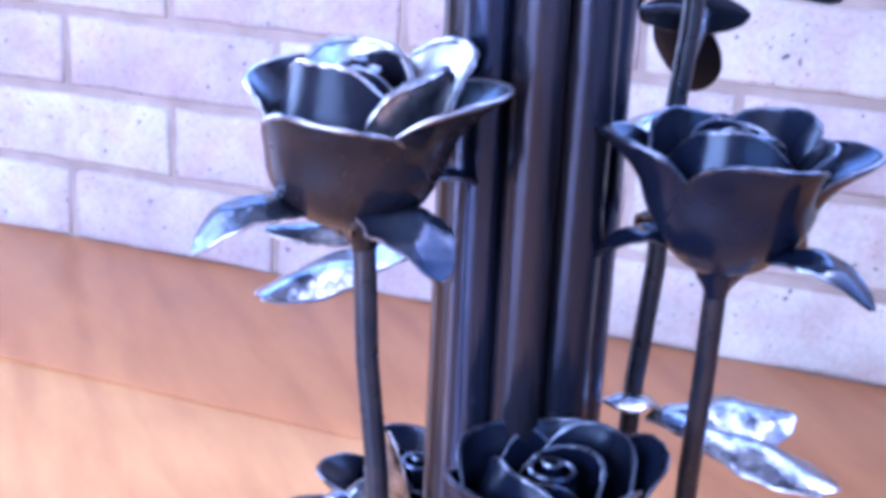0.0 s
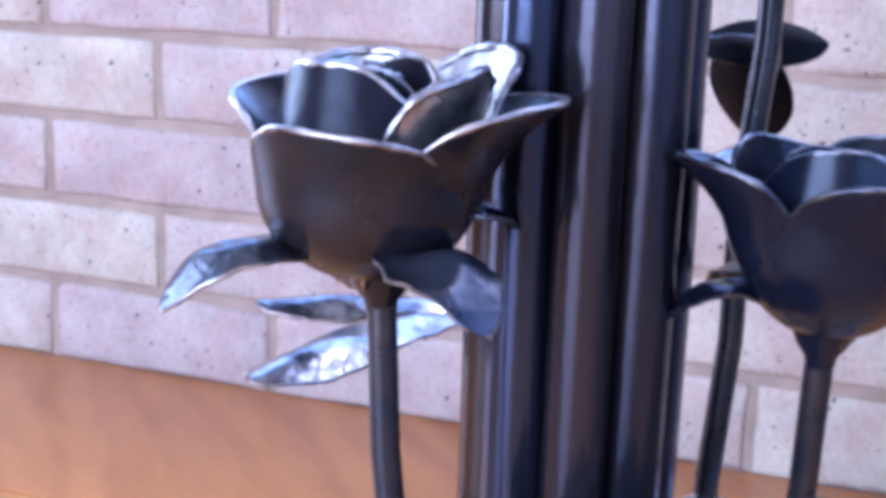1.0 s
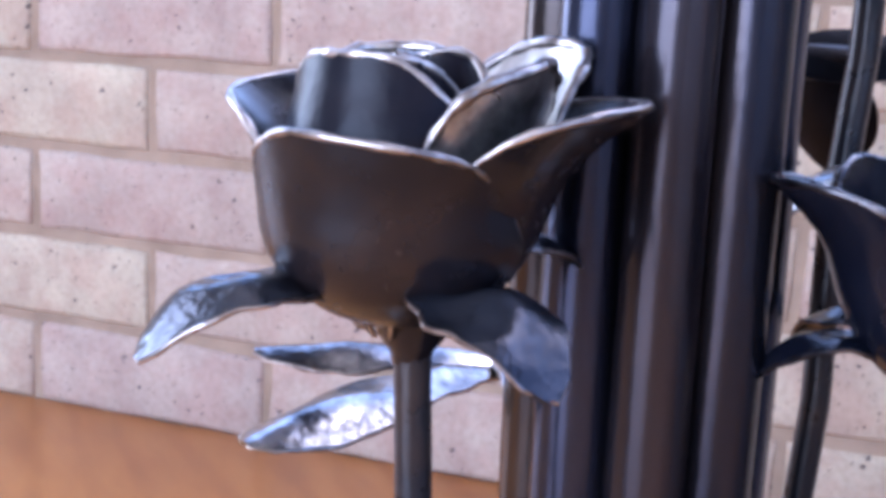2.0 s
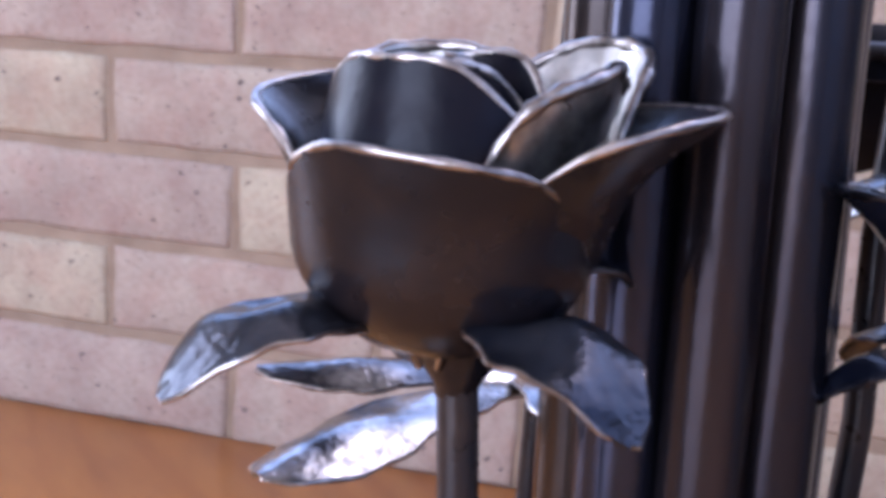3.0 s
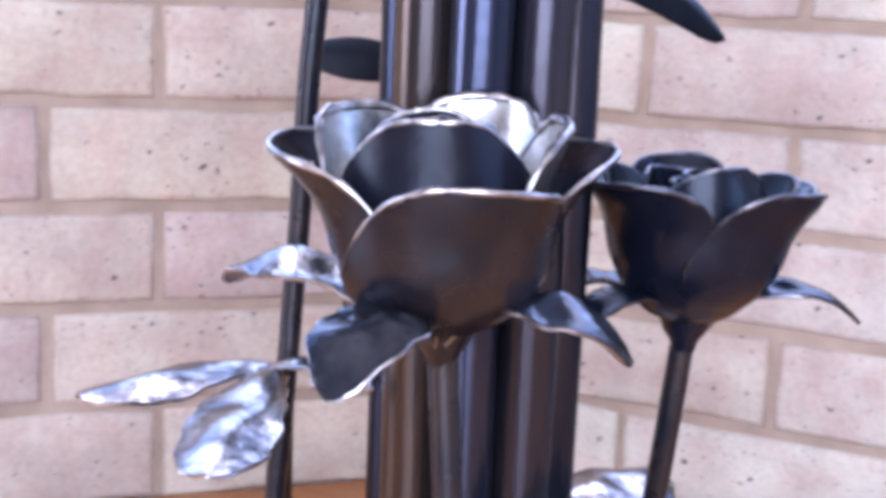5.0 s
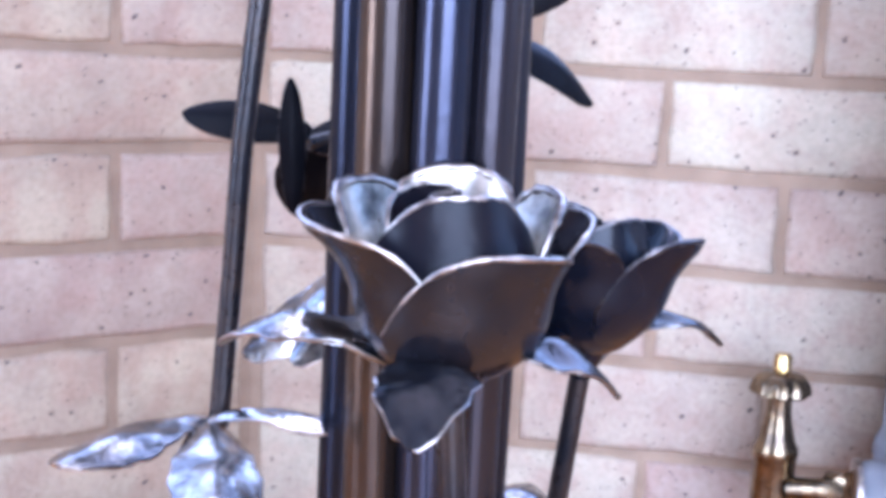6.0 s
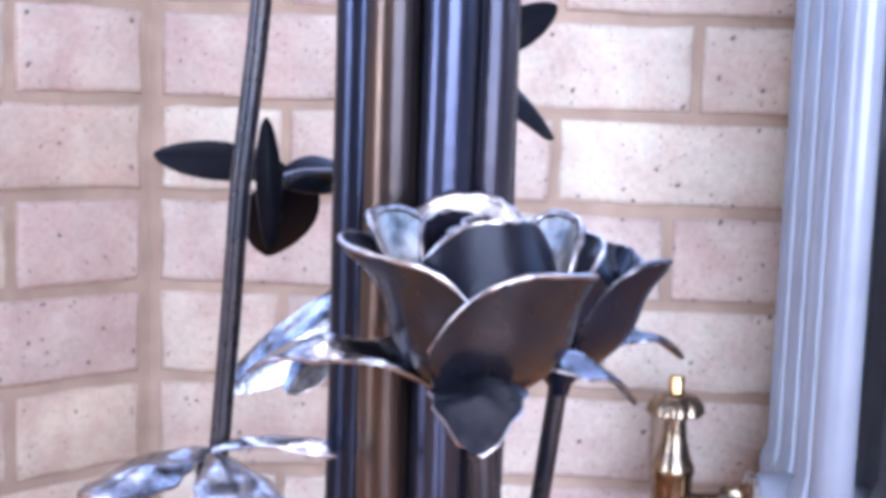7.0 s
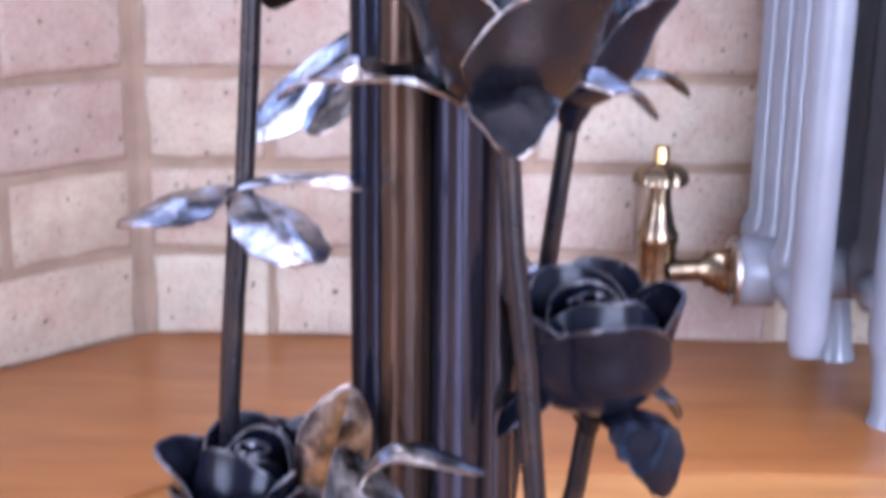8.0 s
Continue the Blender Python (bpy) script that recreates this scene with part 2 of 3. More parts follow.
def sheet(surface, nu, nv, thick):
    """A bent plate of that thickness; surface(u, v) gives its middle for u from -1 to 1 and v from 0 to 1."""
    grid = [[Vector(surface(-1 + 2 * i / nu, j / nv)) for i in range(nu + 1)] for j in range(nv + 1)]
    bm = bmesh.new()
    layers = []
    for sign in (1, -1):
        layer = []
        for j in range(nv + 1):
            line = []
            for i in range(nu + 1):
                a = grid[j][min(i + 1, nu)] - grid[j][max(i - 1, 0)]
                b = grid[min(j + 1, nv)][i] - grid[max(j - 1, 0)][i]
                n = a.cross(b)
                n = n.normalized() if n.length > 1e-12 else Vector((0, 0, 1))
                line.append(bm.verts.new(grid[j][i] + n * sign * thick / 2))
            layer.append(line)
        layers.append(layer)
    top, low = layers
    for j in range(nv):
        for i in range(nu):
            bm.faces.new((top[j][i], top[j][i + 1], top[j + 1][i + 1], top[j + 1][i]))
            bm.faces.new((low[j][i], low[j + 1][i], low[j + 1][i + 1], low[j][i + 1]))
    ring = [(0, i) for i in range(nu)] + [(j, nu) for j in range(nv)] + [(nv, i) for i in range(nu, 0, -1)] + [(j, 0) for j in range(nv, 0, -1)]
    for (j, i), (jj, ii) in zip(ring, ring[1:] + ring[:1]):
        bm.faces.new((top[j][i], low[j][i], low[jj][ii], top[jj][ii]))
    bmesh.ops.remove_doubles(bm, verts=bm.verts, dist=1e-6)
    return bm


def smoothstep(a, b, x):
    t = min(max((x - a) / (b - a), 0), 1)
    return t * t * (3 - 2 * t)


# ---- the bay: two brick walls, floor, windows above ----
TURN = 45.341                                   # degrees by which the side wall turns from the radiator's wall
SIDE = Vector((-math.cos(radians(TURN)), -math.sin(radians(TURN)), 0))
COURSE, FIRST = 0.075, 0.0733                   # brick course, and the middle of the first bed joint
SILL, HEAD, DEEP = 0.52, 1.9, 0.11

wall_frame = {"north": pose(0, 0, 0), "west": pose(0, 0, 0, 0, 0, TURN)}   # local x along the wall, y outward


def rough_brick(wide, high, rng):
    """One brick face with worn, uneven arrises."""
    w, h = wide / 2, high / 2
    line = [(-w + wide * i / 6, -h) for i in range(6)] + [(w, -h + high * i / 3) for i in range(3)] + [(w - wide * i / 6, h) for i in range(6)] + [(-w, h - high * i / 3) for i in range(3)]
    bm = bmesh.new()
    rings = []
    jit = [(rng.uniform(-1, 1), rng.uniform(-1, 1), rng.uniform(0, 1)) for _ in line]
    for inset, y in ((0.0, 0.012), (0.0, 0.0030), (0.0022, 0.0004), (0.0055, -0.0006)):
        ring = []
        for (x, z), (jx, jz, jy) in zip(line, jit):
            k = 0.0013
            sx, sz = (1 - inset / w), (1 - inset / h)
            ring.append(bm.verts.new((x * sx + jx * k * (abs(x) > w * 0.98), y + jy * 0.0010 * (inset > 0), z * sz + jz * k * (abs(z) > h * 0.98))))
        rings.append(ring)
    n = len(line)
    for r, q in zip(rings, rings[1:]):
        for i in range(n):
            bm.faces.new((r[i], r[(i + 1) % n], q[(i + 1) % n], q[i]))
    bm.faces.new(rings[-1])
    for f in bm.faces:
        f.smooth = True
    return bm


def masonry(name, m, x0, x1, joints, mat, label):
    wall = part(name, box(x0, x1, 0.005, DEEP, 0, SILL), MORTAR)
    wall.matrix_world = m
    tagged(wall, label, "wall", kind="structure")
    rng = random.Random(name)
    meshes = {}
    row = 0
    while True:
        z0 = 0.0 if row == 0 else FIRST + COURSE * (row - 1) + 0.0045
        z1 = FIRST + COURSE * row - 0.0045
        if z0 > SILL - 0.01:
            break
        z1 = min(z1, SILL)
        marks = joints(row)
        for a, b in zip(marks, marks[1:]):
            wide, high = round(abs(b - a) - 0.008, 3), round(z1 - z0, 4)
            key = (wide, high, rng.randrange(4))
            if key not in meshes:
                bm = rough_brick(wide, high, rng)
                me = bpy.data.meshes.new("brick")
                bm.to_mesh(me)
                bm.free()
                me.materials.append(mat)
                meshes[key] = me
            ob = new("brick", meshes[key])
            ob.parent = wall
            ob.matrix_basis = pose((a + b) / 2, rng.uniform(0, 0.002), (z0 + z1) / 2, 0, rng.uniform(-0.3, 0.3), 0)
        row += 1
    return wall


def north_joints(row):
    return [0.004, 0.108, 0.324, 0.53, 0.755, 0.98, 1.205, 1.4] if row % 2 == 0 else [0.004, 0.222, 0.433 if row > 4 else 0.416, 0.64, 0.865, 1.09, 1.3, 1.4]


def west_joints(row):
    marks = [0.004, 0.270, 0.438, 0.675, 0.9, 1.125, 1.35, 1.5] if row % 2 == 0 else [0.004, 0.116, 0.350, 0.555, 0.785, 1.0125, 1.2375, 1.5]
    return [-a for a in marks]


floor = part("floor", box(-2.1, 2.9, -3.4, 0.1, -0.06, -0.012), WOOD)
tagged(floor, "orange varnished wooden plank floor with soft grain", "floor", kind="structure")


def slab(name, corners, z0, z1, mat, parent=None, soft=0.0):
    bm = bmesh.new()
    low = [bm.verts.new((x, y, z0)) for x, y in corners]
    top = [bm.verts.new((x, y, z1)) for x, y in corners]
    n = len(corners)
    bm.faces.new(low[::-1])
    bm.faces.new(top)
    for i in range(n):
        bm.faces.new((low[i], low[(i + 1) % n], top[(i + 1) % n], top[i]))
    if soft:
        bmesh.ops.bevel(bm, geom=bm.edges[:], offset=soft, segments=2, affect="EDGES", profile=0.6)
    return part(name, bm, mat, parent)


# border boards along the walls, mitred in the corner, and the field of planks inside them
BORDER = 0.262
INNER = Vector((math.sin(radians(TURN)), -math.cos(radians(TURN)), 0))
mitre = BORDER * (INNER + Vector((0, -1, 0))) / (1 + math.cos(radians(TURN)))
wend = SIDE * 1.5
slab("border_board", [(0.004, 0.008), (wend.x - INNER.x * 0.008, wend.y - INNER.y * 0.008), (wend.x + INNER.x * BORDER, wend.y + INNER.y * BORDER), (mitre.x, mitre.y), (1.45, -BORDER), (1.45, 0.008)], -0.0115, 0.0, WOOD, floor, 0.003)


def clipped(poly, hull):
    """The part of a polygon inside a convex one, both anticlockwise."""
    for (ax, ay), (bx, by) in zip(hull, hull[1:] + hull[:1]):
        def inside(p):
            return (bx - ax) * (p[1] - ay) - (by - ay) * (p[0] - ax)
        kept = []
        for p, q in zip(poly, poly[1:] + poly[:1]):
            dp, dq = inside(p), inside(q)
            if dp >= 0:
                kept.append(p)
            if dp * dq < 0:
                t = dp / (dp - dq)
                kept.append((p[0] + t * (q[0] - p[0]), p[1] + t * (q[1] - p[1])))
        poly = kept
    return poly


ROOM = [(-0.01, 0.0), (-2.05, -2.06), (-2.05, -3.35), (2.85, -3.35), (2.85, -1.45), (1.41, 0.0)]
for i in range(12):
    across = BORDER - 0.02 + 0.40 * i
    strip = [INNER * (across + 0.399) + SIDE * 4.2, INNER * (across + 0.399) - SIDE * 3.6, INNER * across - SIDE * 3.6, INNER * across + SIDE * 4.2]
    shape = clipped([(p.x, p.y) for p in strip], ROOM)
    if len(shape) > 2:
        slab("plank", shape, -0.0118, -0.0018, PLANK_WOOD, floor, 0.001)

# far parts of the room, plain
TOP = 2.4
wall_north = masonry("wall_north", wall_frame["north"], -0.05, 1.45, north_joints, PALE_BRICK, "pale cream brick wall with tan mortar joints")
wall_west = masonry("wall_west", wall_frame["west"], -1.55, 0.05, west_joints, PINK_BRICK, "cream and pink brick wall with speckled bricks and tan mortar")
EASTS = pose(1.4, 0, 0, 0, 0, -45)
south_end = EASTS @ Vector((1.5, 0, 0))


def plain_wall(name, m, x0, x1, z0, z1, thick=0.11):
    ob = part(name, box(x0, x1, 0.0, thick, z0, z1), PLASTER, smooth=False)
    ob.matrix_world = m
    return tagged(ob, "plain stone coloured plastered wall", "wall", kind="structure")


plain_wall("wall_east_low", EASTS, 0.0, 1.55, 0, SILL)
for key, m, a, b in (("north", wall_frame["north"], 0.0, 1.42), ("west", wall_frame["west"], -1.5, 0.0), ("east", EASTS, 0.0, 1.5)):
    plain_wall("wall_%s_head" % key, m, a, b, HEAD, TOP)
for key, m in (("corner_west", pose(0, 0, 0, 0, 0, TURN / 2)), ("corner_east", pose(1.41, 0, 0, 0, 0, -22))):
    plain_wall("pier_" + key, m, -0.06, 0.06, SILL, HEAD)
plain_wall("wall_west_return", pose(-1.05, -1.03, 0), -1.2, 0.0, 0, TOP)
plain_wall("wall_east_return", pose(south_end.x, south_end.y, 0), 0.0, 1.0, 0, TOP)
WESTS = pose(-2.0, -3.4, 0, 0, 0, 90)
plain_wall("wall_room_west", WESTS, 0.0, 0.69, 0, TOP)
plain_wall("wall_room_west_rest", WESTS, 1.81, 2.5, 0, TOP)
plain_wall("wall_room_west_head", WESTS, 0.69, 1.81, 2.02, TOP)
plain_wall("wall_room_east", pose(2.8, -1.0, 0, 0, 0, -90), 0.0, 2.5, 0, TOP)
SOUTH = pose(2.9, -3.3, 0, 0, 0, 180)
plain_wall("wall_south_side", SOUTH, 0.0, 0.2, 0, TOP)
plain_wall("wall_south_rest", SOUTH, 2.6, 5.1, 0, TOP)
plain_wall("wall_south_head", SOUTH, 0.2, 2.6, 2.06, TOP)
ceiling = part("ceiling", box(-2.1, 2.9, -3.4, 0.12, TOP, TOP + 0.1), CEILING, smooth=False)
tagged(ceiling, "plain white painted ceiling", "ceiling", kind="structure")


# ---- the iron column ----
COLUMN = Vector((0.2568, -0.6060, 0))
column = new("iron_column")
column.location = COLUMN
tagged(column, "clustered column of dark forged iron rods with brown patina", "column")
rng = random.Random(4)
core = part("core", tube([(0, 0, 0.0), (0, 0, 1.25)], 0.0185, 20), IRON_COLUMN, column)
for i in range(8):
    a = radians(-90 + 19 + 45 * i)
    pts = [(0.0222 * math.cos(a) + rng.uniform(-0.0003, 0.0003), 0.0222 * math.sin(a) + rng.uniform(-0.0003, 0.0003), z * 0.05) for z in range(26)]
    part("rod", tube(pts, 0.0088, 20), (IRON_SKY_BLUE, IRON_MAUVE, IRON_COLUMN, IRON_SKY_BLUE, IRON_COLUMN, IRON_SKY_BLUE, IRON_SKY_BLUE, IRON_TAN)[i], column)


# ---- roses ----
def uneven(u, seed):
    """A slow wave from -1 to 1 that sets one hammered edge apart from the next."""
    return 0.6 * math.sin(2.3 * u + 1.7 * seed) + 0.4 * math.sin(5.1 * u + 2.9 * seed)


def petal(name, parent, az, hw, radius, height, flare, mat, lip=0.4, lean=0.0, side=0.0, thick=0.0012, rim=0.0008, start=0.12, taper=1.05, roll=0.10, sharp=2.4, wave=0.035):
    """A cupped petal that faces az (degrees), round at the shoulders, its lip bent outward to a tip and ground bright."""
    seed = az * 0.13 + hw
    az, hw = radians(az), radians(hw)

    def surface(u, v):
        s = v * (1 - lip * abs(u) ** 2.7) * (1 + 0.02 * uneven(u, seed))
        k = min(1.0, s / 0.69) * math.pi / 2
        r = radius * (start + (1 - start) * math.sin(k) ** taper)
        z = height * (0.56 * (1 - math.cos(k)) + 0.44 * max(0.0, (s - 0.69) / 0.31))
        bend = smoothstep(0.62, 1.02, s)
        mid = 0.22 + 0.78 * math.exp(-sharp * (u - side) ** 2)
        r += radius * (flare * bend ** 1.6 * mid + lean * smoothstep(0.45, 1.0, s) * mid + wave * bend * uneven(1.3 * u, seed + 3))
        z -= height * roll * flare * smoothstep(0.86, 1.0, s) * mid
        w = hw * (0.60 + 0.40 * smoothstep(0.0, 0.5, s))
        return (r * math.cos(az + u * w), r * math.sin(az + u * w), z)

    ob = part(name, sheet(surface, 24, 16, thick), mat, parent)
    edge = [surface(-1, 0.55 + 0.15 * i) for i in range(3)] + [surface(-1 + i / 14, 1.0) for i in range(29)] + [surface(1, 0.85 - 0.15 * i) for i in range(3)]
    n = len(edge)
    wide = [rim * (0.25 + 0.75 * min(1, i / 9, (n - 1 - i) / 9)) * (1 + 0.3 * uneven(i * 0.8, seed)) for i in range(n)]
    dark = mat is IRON_BLACK
    part("rim", tube(edge, wide, 8), DARK_RIM if dark else STEEL_RIM, ob, "worn dark edge" if dark else "bright ground steel edge")
    return ob


def blade(name, parent, base, tip, wide, arch, mat, fold=0.25, normal=(0, 0, 1), thick=0.0013, rim=0.0005, curl=0.0, full=0.45, teeth=0.0, blunt=0.0, dish=0.0, level=0.0):
    """A leaf from base to tip, arched towards normal, folded along its rib, its edges ground. blunt: a round end; dish: hammered hollows; level: how far it runs level before it bends down."""
    base, tip, normal = Vector(base), Vector(tip), Vector(normal).normalized()
    seed = 40 * (base.x + tip.y) + 70 * tip.z
    along = tip - base
    across = along.cross(normal).normalized()
    up = across.cross(along).normalized()

    def surface(u, v):
        c = min(1, max(0, v))
        point = math.sin(math.pi * c ** (0.85 if full < 0.5 else 1.25)) ** 0.75 * 0.97 + 0.03 + 0.10 * (1 - c)
        round_end = (0.50 + 0.50 * smoothstep(0.0, 0.62, c)) * math.sqrt(max(0.0, 1 - max(0.0, (c - 0.66) / 0.345) ** 2))
        w = wide / 2 * (point * (1 - blunt) + round_end * blunt)
        w *= 1 + teeth * (math.sin(c * 34) * abs(u) + 0.4 * math.sin(c * 11 + seed) * u)
        p = base + along * v + up * (arch * ((1 - level) * math.sin(math.pi * c ** 0.8) + level * (1 - abs(2 * c - 1) ** 2.8)) + curl * c ** 3.4)
        p += up * dish * wide * (math.sin(c * 11 + seed) * math.cos(u * 3.0 + seed) * math.sin(math.pi * c))
        return p + across * (u * w) - up * (fold * w * abs(u) ** 1.5)

    ob = part(name, sheet(surface, 10, 22, thick), mat, parent)
    edge = [surface(-1, i / 22) for i in range(23)] + [surface(1, i / 22) for i in range(21, -1, -1)]
    if rim:
        dark = mat in (IRON_BLACK, IRON_DULL)
        part("rim", tube(edge, [rim * (1 + 0.35 * uneven(i * 0.6, seed)) for i in range(len(edge))], 6), DARK_RIM if dark else STEEL_RIM, ob, "worn dark edge" if dark else "bright ground steel edge")
    return ob


def spiral(parent, radius, height, mat, turns=1.7, az=0.0):
    def surface(u, v):
        k = (u + 1) / 2
        r = radius * (0.22 + 0.78 * k) * (0.75 + 0.25 * math.sin(math.pi * v * 0.9))
        a = radians(az) + k * turns * math.tau
        return (r * math.cos(a), r * math.sin(a), height * (0.25 + v * (0.75 - 0.10 * k)))
    ob = part("rolled_heart", sheet(surface, 44, 6, 0.0009), mat, parent)
    part("rim", tube([surface(-1 + i / 24, 1.0) for i in range(49)], 0.0008, 6), DARK_RIM if mat is IRON_BLACK else STEEL_RIM, ob)


def rose(label, base, outer, inner, sepals, mat, sepal_mat, stem, radius=0.0245, height=0.046, tilt=(0, 0), leaves=(), stem_radius=0.0038, taper=1.05, lift=0.0025):
    """An iron rose: outer petals (az, half width, flare), inner petals (az, half width), sepals (az, reach, drop, width), and the bent bar it stands on."""
    thing = new("iron_rose")
    tagged(thing, label, "metal rose", group="iron roses round the column")
    thing.location = (stem[-1][0], stem[-1][1], 0)
    back = Matrix.Translation(-thing.location)
    place = back @ Matrix.Translation(base) @ pose(0, 0, 0, tilt[0], tilt[1], 0)
    aside = (Vector((stem[0][0], stem[0][1], 0)) - Vector((base[0], base[1], 0))) * 0.8
    leaning = place @ Matrix(((1, 0, -aside.x / 0.045, aside.x), (0, 1, -aside.y / 0.045, aside.y), (0, 0, 1, lift), (0, 0, 0, 1)))
    made = []
    for i, (az, hw, flare, tall, lean, *skew) in enumerate(outer):
        made.append(petal("petal", thing, az, hw, radius * (1.0 - 0.035 * i), height * tall, flare, mat, lean=lean, side=skew[0] if skew else 0.0, taper=taper))
    for i, (az, hw, r, h, flare, lean) in enumerate(inner):
        # second to fourth inner petals of the brown rose take the bright iron
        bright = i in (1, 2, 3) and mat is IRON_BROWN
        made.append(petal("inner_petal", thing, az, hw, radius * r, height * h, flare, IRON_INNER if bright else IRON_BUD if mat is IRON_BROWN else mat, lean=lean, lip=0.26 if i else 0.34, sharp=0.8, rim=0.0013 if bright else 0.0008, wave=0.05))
    for az, reach, drop, wide, *own in sepals:
        d = Vector((math.cos(radians(az)), math.sin(radians(az)), 0))
        made.append(blade("sepal", thing, d * 0.005 + Vector((0, 0, 0.0005)), d * reach + Vector((0, 0, drop + 0.003)), wide, 0.0100, own[0] if own else sepal_mat, 0.16, curl=-0.006, full=0.6, blunt=0.45, dish=0.08, teeth=0.05, level=1.0))
    for ob in made:
        ob.matrix_basis = place @ Matrix.Translation(aside * 0.5) if ob.name.startswith("sepal") else leaning
    heart = part("calyx", lathe([(0.0036, -0.007), (0.0043, -0.004), (0.0066, -0.001), (0.0090, 0.005)], 16), mat, thing)
    heart.matrix_basis = back @ Matrix.Translation((stem[0][0], stem[0][1], base[2]))
    before = set(thing.children)
    spiral(thing, radius * 0.40, height * inner[0][3] * 0.98, mat, az=outer[0][0])
    for ob in set(thing.children) - before:
        ob.matrix_basis = leaning
    stem = [Vector((stem[0][0], stem[0][1], base[2] - 0.001))] + list(stem[1:])
    bar = part("stem", tube([back @ Vector(p) for p in stem], stem_radius, 10), IRON_ROD, thing)
    for b, t, wide, arch, nrm in leaves:
        blade("leaf", thing, back @ Vector(b), back @ Vector(t), wide, arch, IRON_LEAF, 0.3, nrm, full=0.6)
    return thing


def bent(a, b, sag=(0, 0, 0), n=8, wobble=0.0008, seed=1):
    r = random.Random(seed)
    a, b, sag = Vector(a), Vector(b), Vector(sag)
    return [a.lerp(b, i / n) + sag * math.sin(math.pi * i / n) + Vector((r.uniform(-1, 1), r.uniform(-1, 1), 0)) * wobble * (0 < i < n) for i in range(n + 1)]


def inners(az, tall=1.0):
    """The bud's own petals: azimuth, half width, radius, height, flare, lean. The first one wraps the front."""
    return [(az, 92, 0.92, 1.34 * tall, -0.16, -0.20), (az + 160, 42, 1.0, 1.38 * tall, 0.30, 0.08), (az + 90, 44, 0.90, 1.30 * tall, 0.24, 0.02),
            (az + 222, 50, 0.94, 1.33 * tall, 0.20, 0.0), (az + 30, 80, 0.60, 1.30 * tall, 0.0, -0.10), (az + 190, 84, 0.62, 1.28 * tall, 0.04, -0.08)]


rose("bronzed dark iron rose with pale ground petal edges", (0.2754, -0.6782, 0.300),
     [(-44, 74, 0.22, 1.00, 0.03, 0.45), (60, 80, 0.56, 1.14, 0.24), (-159, 78, 0.48, 1.22, 0.08), (150, 70, 0.5, 1.10, 0.1)], inners(-62),
     [(12, 0.0470, 0.002, 0.024), (-87, 0.0485, 0.001, 0.024), (102, 0.045, 0.010, 0.018), (168, 0.067, 0.006, 0.032, IRON_LEAF)],
     IRON_BROWN, IRON_SEPAL, bent((0.2782, -0.6722, 0.296), (0.3080, -0.6600, 0.0), seed=2), height=0.038, radius=0.0268)
rose("glossy black iron rose with curled petals", (0.308, -0.561, 0.284),
     [(-14, 66, 0.30, 1.10, 0.10), (-112, 62, 0.5, 1.16, 0.15), (66, 62, 0.62, 1.08, 0.25), (160, 60, 0.5, 1.1, 0.12)], inners(-40, 0.88),
     [(24, 0.050, 0.007, 0.018), (178, 0.052, 0.003, 0.018), (-128, 0.042, 0.003, 0.018), (110, 0.045, 0.003, 0.018)],
     IRON_BLACK, IRON_BLACK, bent((0.3065, -0.5618, 0.276), (0.2716, -0.5424, 0.0), seed=3), height=0.040, radius=0.0265, taper=1.4)
rose("black iron rose with a drooping sepal low beside the column", (0.312, -0.622, 0.186),
     [(-85, 70, 0.14, 1.0, 0.03, -0.2), (10, 66, 0.14, 1.05, 0.03), (-165, 66, 0.2, 1.05, 0.05), (105, 64, 0.2, 1.1, 0.05)], inners(-80, 0.80),
     [(-46, 0.037, -0.017, 0.030), (20, 0.036, -0.003, 0.02), (100, 0.036, -0.001, 0.02), (-160, 0.034, -0.001, 0.02)],
     IRON_BLACK, IRON_BLACK, bent((0.312, -0.620, 0.178), (0.289, -0.575, 0.0), seed=4), height=0.040, radius=0.0275)
rose("dark iron rose with bright sepals low beside the column", (0.190, -0.614, 0.125),
     [(-108, 66, 0.55, 1.0, 0.10), (-5, 62, 0.45, 1.05, 0.1), (170, 60, 0.45, 1.05, 0.1), (80, 60, 0.45, 1.05, 0.1)], inners(-120, 0.85),
     [(-60, 0.046, 0.009, 0.024), (0, 0.045, 0.015, 0.022), (100, 0.045, 0.001, 0.02), (-165, 0.046, -0.001, 0.020), (-116, 0.064, 0.012, 0.024)],
     IRON_BLACK, IRON_SEPAL, bent((0.190, -0.614, 0.121), (0.215, -0.60, 0.0), seed=5), height=0.038,
     leaves=[((0.214, -0.628, 0.146), (0.229, -0.642, 0.203), 0.024, 0.004, (0.1, -1, 0.3)), ((0.2265, -0.650, 0.184), (0.244, -0.676, 0.150), 0.026, 0.004, (0.3, -1, 0.3)), ((0.2330, -0.660, 0.172), (0.2740, -0.664, 0.182), 0.007, 0.018, (0, -0.5, 1))])


